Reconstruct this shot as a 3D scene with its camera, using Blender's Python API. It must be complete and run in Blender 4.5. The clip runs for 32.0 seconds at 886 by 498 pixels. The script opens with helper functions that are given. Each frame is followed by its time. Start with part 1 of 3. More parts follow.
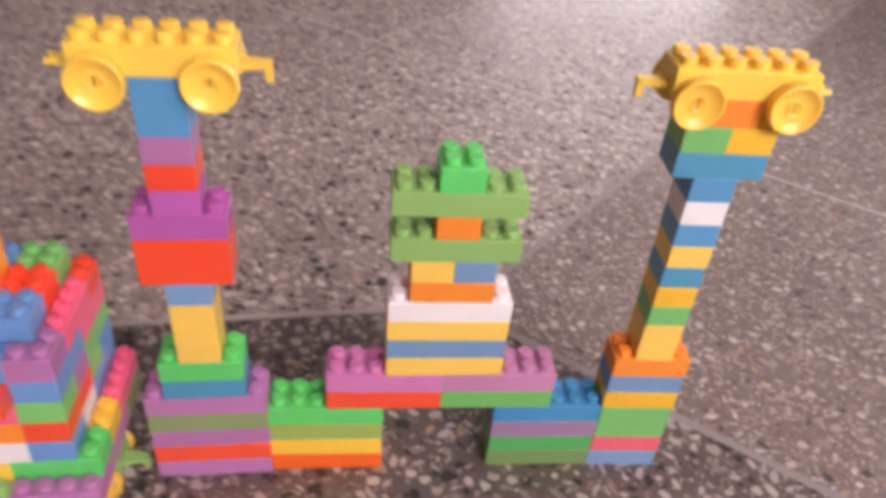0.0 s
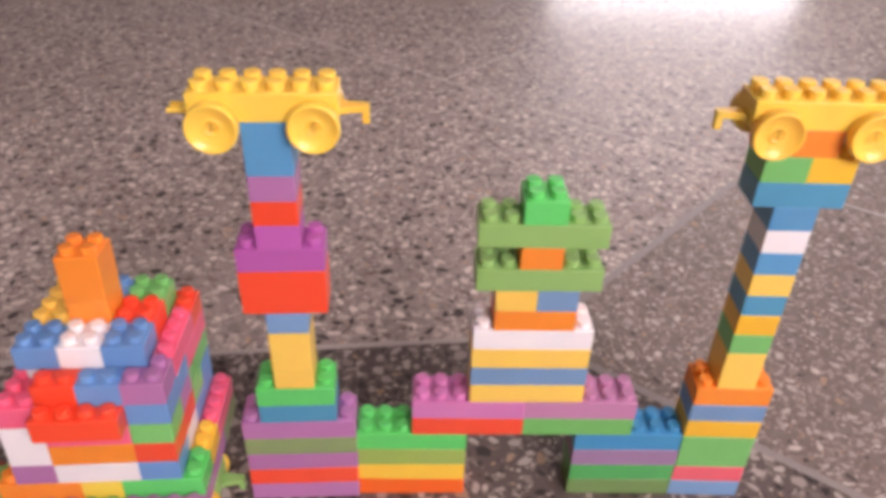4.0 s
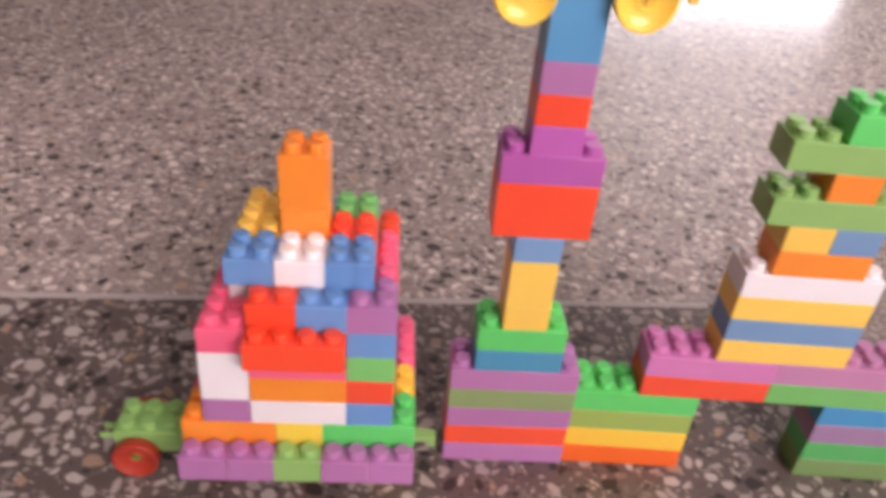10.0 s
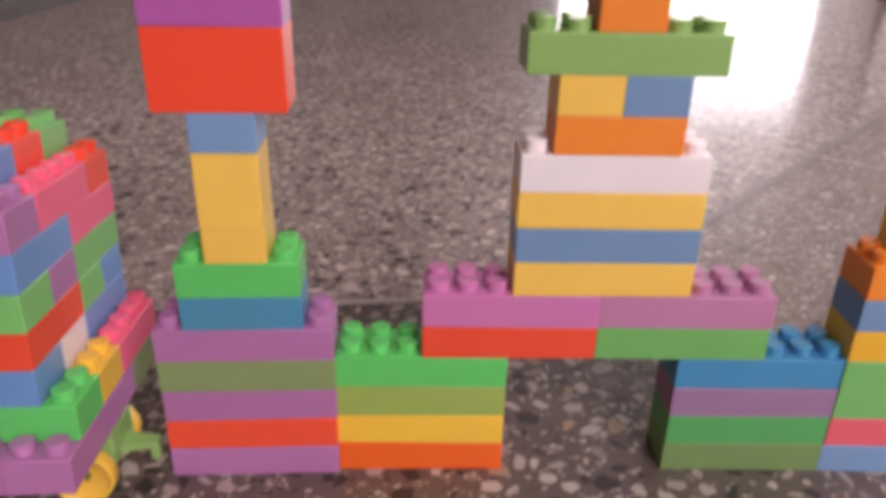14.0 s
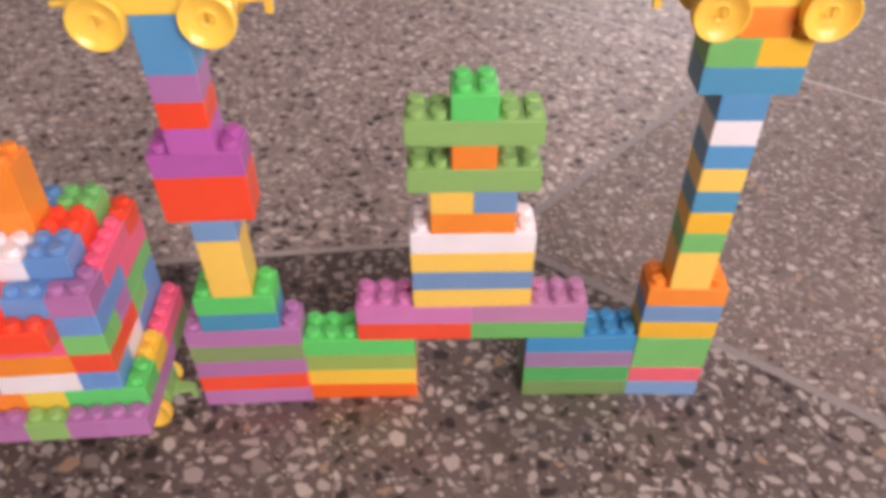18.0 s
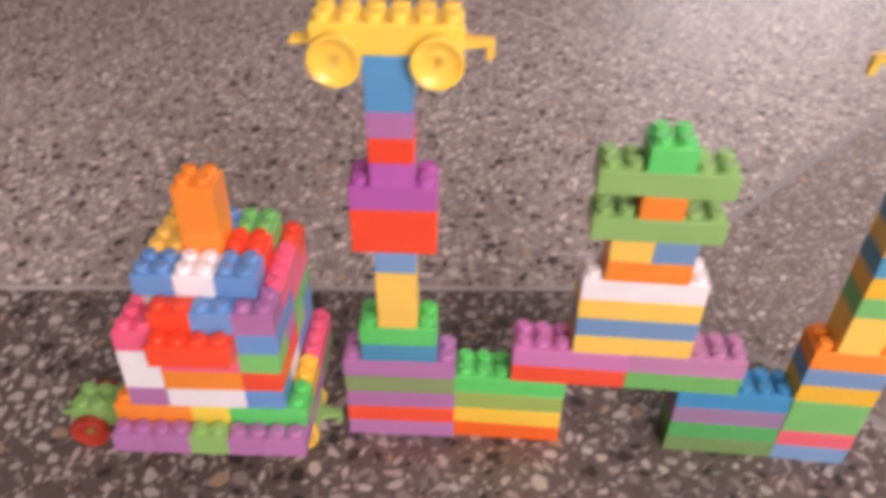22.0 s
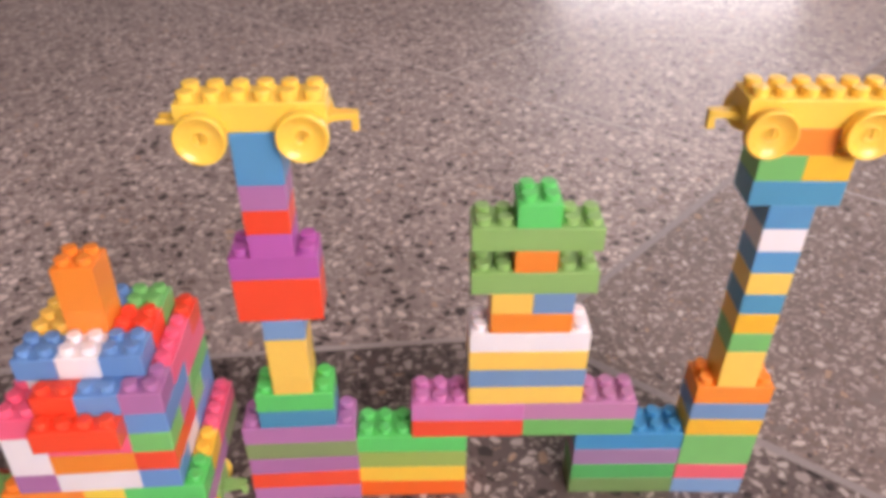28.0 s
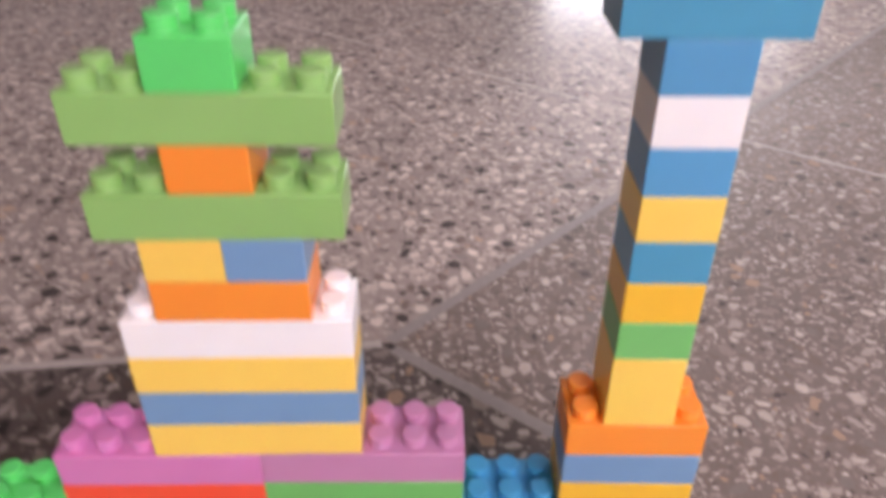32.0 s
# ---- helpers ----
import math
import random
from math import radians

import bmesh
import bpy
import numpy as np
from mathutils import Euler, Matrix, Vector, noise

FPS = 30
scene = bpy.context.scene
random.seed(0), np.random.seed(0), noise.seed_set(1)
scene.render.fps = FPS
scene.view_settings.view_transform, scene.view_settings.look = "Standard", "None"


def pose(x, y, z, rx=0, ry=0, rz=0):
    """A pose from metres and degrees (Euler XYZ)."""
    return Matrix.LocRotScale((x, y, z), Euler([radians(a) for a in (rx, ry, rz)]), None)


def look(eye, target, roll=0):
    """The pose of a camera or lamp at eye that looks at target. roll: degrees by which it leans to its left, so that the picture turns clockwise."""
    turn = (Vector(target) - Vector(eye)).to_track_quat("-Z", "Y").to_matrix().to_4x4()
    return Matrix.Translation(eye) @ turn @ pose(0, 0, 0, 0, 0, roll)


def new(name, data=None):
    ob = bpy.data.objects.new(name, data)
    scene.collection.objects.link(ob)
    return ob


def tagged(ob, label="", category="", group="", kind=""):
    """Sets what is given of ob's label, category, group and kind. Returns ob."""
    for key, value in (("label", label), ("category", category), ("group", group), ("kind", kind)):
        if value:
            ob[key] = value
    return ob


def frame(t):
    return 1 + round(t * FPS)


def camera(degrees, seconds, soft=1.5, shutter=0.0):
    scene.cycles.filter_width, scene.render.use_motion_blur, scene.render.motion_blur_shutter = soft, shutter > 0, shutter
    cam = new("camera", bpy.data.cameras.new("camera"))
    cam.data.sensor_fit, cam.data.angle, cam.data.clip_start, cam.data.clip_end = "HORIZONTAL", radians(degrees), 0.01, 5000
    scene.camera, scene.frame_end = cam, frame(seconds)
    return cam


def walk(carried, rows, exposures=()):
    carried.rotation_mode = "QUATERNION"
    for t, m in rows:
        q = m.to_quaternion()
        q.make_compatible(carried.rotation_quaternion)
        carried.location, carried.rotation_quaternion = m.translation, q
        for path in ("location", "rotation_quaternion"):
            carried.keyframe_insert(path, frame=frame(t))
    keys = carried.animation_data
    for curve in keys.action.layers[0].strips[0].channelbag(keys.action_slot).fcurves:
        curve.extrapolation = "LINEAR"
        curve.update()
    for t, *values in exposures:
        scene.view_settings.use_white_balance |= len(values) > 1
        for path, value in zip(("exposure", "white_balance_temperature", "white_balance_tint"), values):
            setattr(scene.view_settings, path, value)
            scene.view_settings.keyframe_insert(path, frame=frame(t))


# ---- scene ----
P, H = 0.016, 0.01957          # stud pitch and brick height in metres
SOFT = 4.4
EXPOSURES = [(0.0, 0.83, 6930, 24), (8.0, 0.89, 6930, 24), (12.0, 0.91, 6930, 24), (13.5, 0.63, 6930, 24), (14.0, 0.51, 6950, 26), (14.5, 0.18, 6970, 29), (15.0, -0.07, 6970, 31), (15.8, -0.02, 6970, 31), (17.5, 0.81, 6930, 24), (22.0, 0.89, 6930, 24), (26.0, 0.89, 6930, 24), (28.5, 0.91, 6930, 24), (30.0, 0.92, 6860, 23), (31.0, 0.91, 6620, 21), (32.0, 0.87, 6620, 21)]
cam = camera(61.75, 32.0, soft=SOFT, shutter=0.9)
PATH = [
    (0, 0.0242, -0.4274, 0.5593, 53.95, -4.62, -4.76),
    (0.5, 0.0424, -0.4468, 0.5880, 54.74, -0.97, -3.02),
    (1, 0.0390, -0.4395, 0.5775, 52.80, -3.05, -3.24),
    (1.5, 0.0060, -0.4419, 0.5411, 54.11, -2.68, -2.33),
    (2, -0.0100, -0.4388, 0.5594, 54.37, -2.58, -2.64),
    (2.5, -0.0077, -0.4425, 0.5595, 54.73, -2.27, -2.26),
    (3, -0.0092, -0.4384, 0.5577, 54.91, -2.26, -2.14),
    (3.5, -0.0081, -0.4427, 0.5640, 56.04, -1.41, -1.57),
    (4, 0.0049, -0.4479, 0.5700, 56.40, -1.56, -1.13),
    (4.5, 0.0217, -0.4421, 0.5639, 54.00, -4.63, -4.22),
    (6.5, -0.0030, -0.4435, 0.5597, 56.30, -3.66, -4.80),
    (7, -0.0290, -0.4370, 0.5660, 55.51, -2.97, -3.39),
    (7.5, -0.1066, -0.4373, 0.5673, 55.29, -4.75, -0.65),
    (8, -0.1535, -0.4202, 0.5395, 54.81, -2.90, 0.13),
    (8.5, -0.1771, -0.4026, 0.5019, 54.63, -3.93, 0.99),
    (9, -0.1820, -0.4018, 0.4955, 51.66, -3.89, 2.31),
    (9.5, -0.1864, -0.4050, 0.4917, 52.16, -4.19, 1.57),
    (10, -0.1710, -0.4080, 0.4707, 56.15, -4.29, 1.00),
    (10.5, -0.1296, -0.3941, 0.4399, 55.75, -4.50, 0.71),
    (11, -0.1070, -0.3785, 0.3987, 56.40, -5.91, -2.41),
    (11.5, -0.0825, -0.3672, 0.3657, 55.26, -2.43, -1.64),
    (12, -0.0699, -0.3602, 0.3395, 57.69, -1.17, -1.60),
    (12.5, -0.0502, -0.3479, 0.3218, 60.70, -1.42, -2.95),
    (13, -0.0204, -0.3418, 0.3034, 62.44, -1.71, -2.48),
    (13.5, -0.0067, -0.3445, 0.2938, 63.66, -1.50, -2.28),
    (14, 0.0002, -0.3482, 0.3032, 65.51, -1.21, -1.13),
    (14.5, 0.0271, -0.3745, 0.3290, 68.46, -1.38, -2.73),
    (15, 0.0438, -0.3844, 0.3730, 66.05, -4.09, -5.59),
    (15.5, 0.0438, -0.4051, 0.4038, 64.58, -3.81, -4.14),
    (17.5, 0.0778, -0.4255, 0.5453, 48.27, -1.50, -2.01),
    (18, 0.0700, -0.4255, 0.5544, 48.74, 0.35, -0.69),
    (18.5, 0.0676, -0.4304, 0.5621, 49.86, 0.96, 0.24),
    (19, 0.0716, -0.4318, 0.5545, 49.65, -0.04, 0.85),
    (19.5, 0.0693, -0.4334, 0.5449, 50.34, -0.47, 0.75),
    (20, 0.0674, -0.4371, 0.5549, 51.58, 0.64, 1.01),
    (20.5, 0.0931, -0.4331, 0.5892, 54.82, 1.02, -0.19),
    (21, 0.1071, -0.4377, 0.5798, 53.75, 1.20, 1.00),
    (21.5, 0.0398, -0.4373, 0.5832, 53.41, 1.51, 3.78),
    (22, -0.0275, -0.4381, 0.5602, 52.07, -0.54, 4.61),
    (22.5, -0.0880, -0.4338, 0.5285, 50.56, -1.26, 4.37),
    (23, -0.1322, -0.4252, 0.4866, 50.62, -2.72, 2.78),
    (23.5, -0.1416, -0.4213, 0.4661, 50.64, -1.88, 2.78),
    (24, -0.1343, -0.4302, 0.4694, 51.84, -1.45, 3.06),
    (24.5, -0.0764, -0.4346, 0.4802, 50.53, -1.28, 4.11),
    (25, 0.0072, -0.4192, 0.5135, 48.83, 0.40, 1.12),
    (25.5, 0.0569, -0.4417, 0.5311, 51.32, -0.72, -0.63),
    (26, 0.0570, -0.4540, 0.5670, 56.32, 0.33, -0.94),
    (26.5, 0.0710, -0.4478, 0.5937, 56.09, -1.02, -1.45),
    (28.5, 0.0068, -0.4346, 0.5725, 55.22, -0.03, -1.10),
    (29, 0.0960, -0.3462, 0.5710, 50.10, -3.07, -2.87),
    (29.5, 0.1342, -0.2630, 0.5797, 44.99, -3.42, -0.72),
    (30, 0.1722, -0.2080, 0.5597, 42.47, -1.76, -2.62),
    (30.5, 0.1908, -0.2216, 0.5369, 46.40, -0.47, -3.33),
    (31, 0.1871, -0.2521, 0.4849, 54.02, -3.71, -2.35),
    (31.5, 0.1725, -0.2457, 0.4298, 58.34, 1.88, -1.43),
    (32, 0.1750, -0.2434, 0.3828, 57.97, -0.42, -1.13),
]
walk(cam, [(t, pose(x, y, z, rx, ry, rz)) for t, x, y, z, rx, ry, rz in PATH], exposures=EXPOSURES)

# ---- light ----
world = bpy.data.worlds.new("world")
scene.world = world
world.use_nodes = True
wn = world.node_tree
sky = wn.nodes.new("ShaderNodeTexSky")
sky.sky_type, sky.sun_disc = "NISHITA", False
sky.sun_elevation, sky.sun_rotation = radians(40), radians(20)
wn.links.new(sky.outputs["Color"], wn.nodes["Background"].inputs["Color"])
wn.nodes["Background"].inputs["Strength"].default_value = 0.12


def lamp(name, kind, m, energy, colour=(1, 1, 1), **settings):
    data = bpy.data.lights.new(name, kind)
    data.energy, data.color = energy, colour
    for key, value in settings.items():
        if key == "size":
            data.size = value
        elif key == "size_y":
            data.size_y = value
        elif key == "angle":
            data.angle = value
    if kind == "AREA":
        data.shape = "RECTANGLE"
    ob = new(name, data)
    ob.matrix_world = m
    return ob


# daylight: the open doorway at the far end
lamp("sun", "SUN", look((5, 16, 9), (3.5, 10, 0)), 3.0, (1, 0.96, 0.9), angle=radians(0.5))
lamp("doorway_daylight", "AREA", look((3.21, 9.08, 1.0), (2.8, 0, 0.9)), 105, (0.93, 0.96, 1.0), size=3.1, size_y=1.9)
# fill added high behind the camera for the front faces; no known window
lamp("rear_fill", "AREA", look((1.6, -2.92, 2.12), (0.1, 0.3, 0.1)), 84, (1.0, 0.95, 0.93), size=2.1, size_y=1.0)
# weak fill added from the east, through an invented opening
lamp("east_fill", "AREA", look((5.32, 3.4, 1.6), (0.2, 1.4, 0)), 18, (0.98, 0.97, 1.0), size=2.6, size_y=1.4)

# ---- materials ----


def srgb(r, g, b):
    return tuple(((v / 255 + 0.055) / 1.055) ** 2.4 if v > 10 else v / 255 / 12.92 for v in (r, g, b))


def material(name):
    m = bpy.data.materials.new(name)
    m.use_nodes = True
    return m, m.node_tree, m.node_tree.nodes["Principled BSDF"]


def node(tree, kind, **inputs):
    n = tree.nodes.new(kind)
    for key, value in inputs.items():
        n.inputs[key.replace("_", " ")].default_value = value
    return n


def plastic(name, rgb, rough=0.3):
    """Moulded toy plastic: slight streaks and tint differences, fine scratches, waxy gloss."""
    m, tree, b = material(name)
    link = tree.links.new
    where = node(tree, "ShaderNodeTexCoord")
    info = node(tree, "ShaderNodeObjectInfo")
    cloud = node(tree, "ShaderNodeTexNoise", Scale=38.0, Detail=2.0)
    link(where.outputs["Object"], cloud.inputs["Vector"])
    mix = node(tree, "ShaderNodeMath")
    mix.operation = "MULTIPLY_ADD"
    link(cloud.outputs["Fac"], mix.inputs[0])
    mix.inputs[1].default_value = 0.1
    vary = node(tree, "ShaderNodeMapRange")
    vary.inputs["To Min"].default_value, vary.inputs["To Max"].default_value = 0.88, 1.02
    link(info.outputs["Random"], vary.inputs["Value"])
    link(vary.outputs["Result"], mix.inputs[2])
    hsv = node(tree, "ShaderNodeHueSaturation")
    hsv.inputs["Color"].default_value = (*srgb(*rgb), 1)
    link(mix.outputs["Value"], hsv.inputs["Value"])
    link(hsv.outputs["Color"], b.inputs["Base Color"])
    fine = node(tree, "ShaderNodeTexNoise", Scale=900.0, Detail=2.0)
    link(where.outputs["Object"], fine.inputs["Vector"])
    gloss = node(tree, "ShaderNodeMapRange")
    gloss.inputs["To Min"].default_value, gloss.inputs["To Max"].default_value = rough - 0.04, rough + 0.03
    link(cloud.outputs["Fac"], gloss.inputs["Value"])
    link(gloss.outputs["Result"], b.inputs["Roughness"])
    bump = node(tree, "ShaderNodeBump", Strength=0.06, Distance=0.0004)
    link(fine.outputs["Fac"], bump.inputs["Height"])
    link(bump.outputs["Normal"], b.inputs["Normal"])
    b.inputs["Subsurface Weight"].default_value = 0.6
    b.inputs["Subsurface Radius"].default_value = (1.0, 0.85, 0.7)
    b.inputs["Subsurface Scale"].default_value = 0.004
    return m


PLASTIC = {k: plastic(k + "_plastic", v) for k, v in {
    "red": (255, 82, 52), "scarlet": (250, 88, 60), "orange": (255, 146, 56), "yellow": (255, 203, 98), "gold": (248, 190, 60), "sun": (255, 200, 76), "vermilion": (255, 108, 42),
    "wagon_yellow": (255, 206, 88), "white": (238, 230, 234), "pink": (250, 104, 138), "purple": (178, 120, 172), "magenta": (186, 98, 176),
    "mauve": (206, 126, 182), "dusk": (188, 130, 170), "lilac": (158, 126, 164), "blue": (84, 152, 198), "steel": (118, 156, 196), "azure": (60, 148, 198), "teal": (72, 148, 184),
    "green": (88, 208, 112), "leaf": (118, 194, 114), "lime": (140, 184, 110), "olive": (150, 176, 92), "moss": (136, 158, 108), "emerald": (74, 168, 96), "fern": (112, 188, 106), "sage": (116, 150, 92),
    "canary": (246, 206, 84), "periwinkle": (106, 152, 206), "coral": (240, 108, 124), "wheel_red": (168, 56, 40), "hub_olive": (120, 138, 60)}.items()}


# share at which each stone colour begins, and the colour
DARK_STONES = ((0.0, (0.0368, 0.0286, 0.0277)), (0.2, (0.114, 0.0817, 0.0719)), (0.27, (0.343, 0.229, 0.163)), (0.31, (0.245, 0.2, 0.184)),
               (0.45, (0.351, 0.295, 0.274)), (0.62, (0.408, 0.35, 0.325)), (0.84, (0.465, 0.405, 0.377)), (0.97, (0.18, 0.151, 0.142)))
NORTH_STONES = ((0.0, (0.0659, 0.0527, 0.0501)), (0.16, (0.198, 0.148, 0.132)), (0.26, (0.527, 0.363, 0.264)), (0.29, (0.395, 0.327, 0.3)),
                (0.46, (0.567, 0.481, 0.445)), (0.68, (0.685, 0.588, 0.546)), (0.86, (0.791, 0.691, 0.646)), (0.97, (0.264, 0.224, 0.211)))
EAST_STONES = ((0.0, (0.0828, 0.0634, 0.0587)), (0.07, (0.188, 0.137, 0.118)), (0.22, (0.42, 0.284, 0.204)), (0.26, (0.287, 0.229, 0.208)),
               (0.48, (0.398, 0.33, 0.301)), (0.66, (0.497, 0.421, 0.385)), (0.85, (0.585, 0.502, 0.46)), (0.97, (0.21, 0.175, 0.162)))


def stone_ramp(tree, value, stones):
    ramp = node(tree, "ShaderNodeValToRGB")
    ramp.color_ramp.interpolation = "CONSTANT"
    while len(ramp.color_ramp.elements) < len(stones):
        ramp.color_ramp.elements.new(0.5)
    for element, (at, rgb) in zip(ramp.color_ramp.elements, stones):
        element.position, element.color = at, (*rgb, 1)
    tree.links.new(value, ramp.inputs["Fac"])
    return ramp.outputs["Color"]


def polished(tree, b, where, colour, stain):
    """Shared finish of the floor: fine grain in the colour, worn polish, shallow relief."""
    link = tree.links.new
    grain = node(tree, "ShaderNodeTexNoise", Scale=420.0, Detail=4.0)
    link(where, grain.inputs["Vector"])
    worn = node(tree, "ShaderNodeMapRange")
    worn.inputs["To Min"].default_value, worn.inputs["To Max"].default_value = 0.76, 1.24
    link(grain.outputs["Fac"], worn.inputs["Value"])
    times = node(tree, "ShaderNodeVectorMath")
    times.operation = "SCALE"
    link(colour, times.inputs[0])
    link(worn.outputs["Result"], times.inputs["Scale"])
    link(times.outputs[0], b.inputs["Base Color"])
    polish = node(tree, "ShaderNodeMapRange")
    polish.inputs["To Min"].default_value, polish.inputs["To Max"].default_value = 0.42, 0.6
    link(stain, polish.inputs["Value"])
    link(polish.outputs["Result"], b.inputs["Roughness"])
    b.inputs["Coat Weight"].default_value, b.inputs["Coat Roughness"].default_value = 0.42, 0.17
    b.inputs["Specular IOR Level"].default_value = 0.3
    bump = node(tree, "ShaderNodeBump", Strength=0.12, Distance=0.0004)
    link(grain.outputs["Fac"], bump.inputs["Height"])
    link(bump.outputs["Normal"], b.inputs["Normal"])


def terrazzo(name, layers, stones, low, high):
    """Polished terrazzo: stone chips of several sizes in a brown-grey cement."""
    m, tree, b = material(name)
    link = tree.links.new
    where = node(tree, "ShaderNodeNewGeometry").outputs["Position"]
    warp = node(tree, "ShaderNodeTexNoise", Scale=70.0, Detail=2.0)
    link(where, warp.inputs["Vector"])
    push = node(tree, "ShaderNodeVectorMath")
    push.operation = "MULTIPLY_ADD"
    link(warp.outputs["Color"], push.inputs[0])
    push.inputs[1].default_value = (0.002, 0.002, 0)
    link(where, push.inputs[2])
    stain = node(tree, "ShaderNodeTexNoise", Scale=3.0, Detail=5.0)
    link(where, stain.inputs["Vector"])
    cement = node(tree, "ShaderNodeValToRGB")
    cement.color_ramp.elements[0].color, cement.color_ramp.elements[1].color = (*low, 1), (*high, 1)
    cement.color_ramp.elements[0].position, cement.color_ramp.elements[1].position = 0.3, 0.7
    link(stain.outputs["Fac"], cement.inputs["Fac"])
    colour, free = cement.outputs["Color"], None

    def calc(operation, *values):
        n = node(tree, "ShaderNodeMath")
        n.operation = operation
        for k, v in enumerate(values):
            if isinstance(v, (int, float)):
                n.inputs[k].default_value = v
            else:
                link(v, n.inputs[k])
        return n.outputs[0]

    # cells per metre, share of cells that hold a stone, least gap, spread of the gap; smaller stones lie only where no larger one does
    for scale, share, gap, spread, seed in layers:
        shift = node(tree, "ShaderNodeVectorMath")
        shift.operation = "ADD"
        link(push.outputs[0], shift.inputs[0])
        shift.inputs[1].default_value = (seed, seed * 0.7, 0)
        edge = node(tree, "ShaderNodeTexVoronoi", Scale=float(scale), Randomness=1.0)
        edge.voronoi_dimensions, edge.feature = "2D", "DISTANCE_TO_EDGE"
        cell = node(tree, "ShaderNodeTexVoronoi", Scale=float(scale), Randomness=1.0)
        cell.voronoi_dimensions, cell.feature = "2D", "F1"
        link(shift.outputs[0], edge.inputs["Vector"])
        link(shift.outputs[0], cell.inputs["Vector"])
        parts = node(tree, "ShaderNodeSeparateColor")
        link(cell.outputs["Color"], parts.inputs["Color"])
        has = calc("LESS_THAN", parts.outputs["Red"], share)
        need = calc("MULTIPLY_ADD", parts.outputs["Green"], spread, gap)
        rim = calc("GREATER_THAN", edge.outputs["Distance"], need)
        mask = calc("MULTIPLY", has, rim)
        mask = calc("MULTIPLY", mask, calc("LESS_THAN", cell.outputs["Distance"], 0.5))
        if free is not None:
            mask = calc("MULTIPLY", mask, free)
        empty = calc("SUBTRACT", 1.0, has)
        free = empty if free is None else calc("MULTIPLY", free, empty)
        over = node(tree, "ShaderNodeMix")
        over.data_type = "RGBA"
        link(mask, over.inputs["Factor"])
        link(colour, over.inputs[6])
        link(stone_ramp(tree, parts.outputs["Blue"], stones), over.inputs[7])
        colour = over.outputs[2]
    polished(tree, b, where, colour, stain.outputs["Fac"])
    return m


def stone_chips(name, stones):
    """Polished stone chips, each of one colour."""
    m, tree, b = material(name)
    link = tree.links.new
    geo = node(tree, "ShaderNodeNewGeometry")
    info = node(tree, "ShaderNodeObjectInfo")
    both = node(tree, "ShaderNodeMath")
    both.operation = "ADD"
    link(geo.outputs["Random Per Island"], both.inputs[0])
    link(info.outputs["Random"], both.inputs[1])
    part_of = node(tree, "ShaderNodeMath")
    part_of.operation = "FRACT"
    link(both.outputs[0], part_of.inputs[0])
    stain = node(tree, "ShaderNodeTexNoise", Scale=3.0, Detail=5.0)
    link(geo.outputs["Position"], stain.inputs["Vector"])
    polished(tree, b, geo.outputs["Position"], stone_ramp(tree, part_of.outputs[0], stones), stain.outputs["Fac"])
    return m


def plain(name, rgb, rough=0.7, scale=20.0, spread=0.12):
    m, tree, b = material(name)
    link = tree.links.new
    where = node(tree, "ShaderNodeTexCoord")
    big = node(tree, "ShaderNodeTexNoise", Scale=scale, Detail=6.0)
    link(where.outputs["Object"], big.inputs["Vector"])
    ramp = node(tree, "ShaderNodeMapRange")
    ramp.inputs["To Min"].default_value, ramp.inputs["To Max"].default_value = 1 - spread, 1 + spread
    link(big.outputs["Fac"], ramp.inputs["Value"])
    times = node(tree, "ShaderNodeVectorMath")
    times.operation = "SCALE"
    times.inputs[0].default_value = rgb
    link(ramp.outputs["Result"], times.inputs["Scale"])
    link(times.outputs[0], b.inputs["Base Color"])
    b.inputs["Roughness"].default_value = rough
    bump = node(tree, "ShaderNodeBump", Strength=0.15, Distance=0.002)
    link(big.outputs["Fac"], bump.inputs["Height"])
    link(bump.outputs["Normal"], b.inputs["Normal"])
    return m


DARK_CEMENT = ((0.092, 0.0704, 0.0654), (0.146, 0.112, 0.104))
NORTH_CEMENT = ((0.287, 0.23, 0.215), (0.394, 0.321, 0.301))
EAST_CEMENT = ((0.167, 0.128, 0.116), (0.228, 0.178, 0.163))
FINE = ((250, 0.4, 0.08, 0.16, 3.3),)
DARK_BED = terrazzo("dark_terrazzo_bed", ((250, 0.3, 0.1, 0.16, 3.3),), DARK_STONES, *DARK_CEMENT)
NORTH_BED = terrazzo("grey_terrazzo_bed", FINE, NORTH_STONES, *NORTH_CEMENT)
EAST_BED = terrazzo("brown_terrazzo_bed", FINE, EAST_STONES, *EAST_CEMENT)
COARSE = ((84, 0.5, 0.06, 0.16, 0.0), (140, 0.5, 0.05, 0.15, 1.7), (250, 0.4, 0.08, 0.16, 3.3))
TERRAZZO = terrazzo("terrazzo", COARSE, NORTH_STONES, *NORTH_CEMENT)
DARK_TERRAZZO = terrazzo("dark_terrazzo", COARSE, DARK_STONES, *DARK_CEMENT)
EAST_TERRAZZO = terrazzo("brown_terrazzo", COARSE, EAST_STONES, *EAST_CEMENT)
DARK_CHIPS, NORTH_CHIPS, EAST_CHIPS = stone_chips("dark_floor_chips", DARK_STONES), stone_chips("grey_floor_chips", NORTH_STONES), stone_chips("brown_floor_chips", EAST_STONES)
JOINT = plain("grey_cement", (0.46, 0.405, 0.39), 0.5, 160.0, 0.2)
PLASTER = plain("wall_plaster", (0.76, 0.71, 0.68), 0.85, 6.0, 0.08)
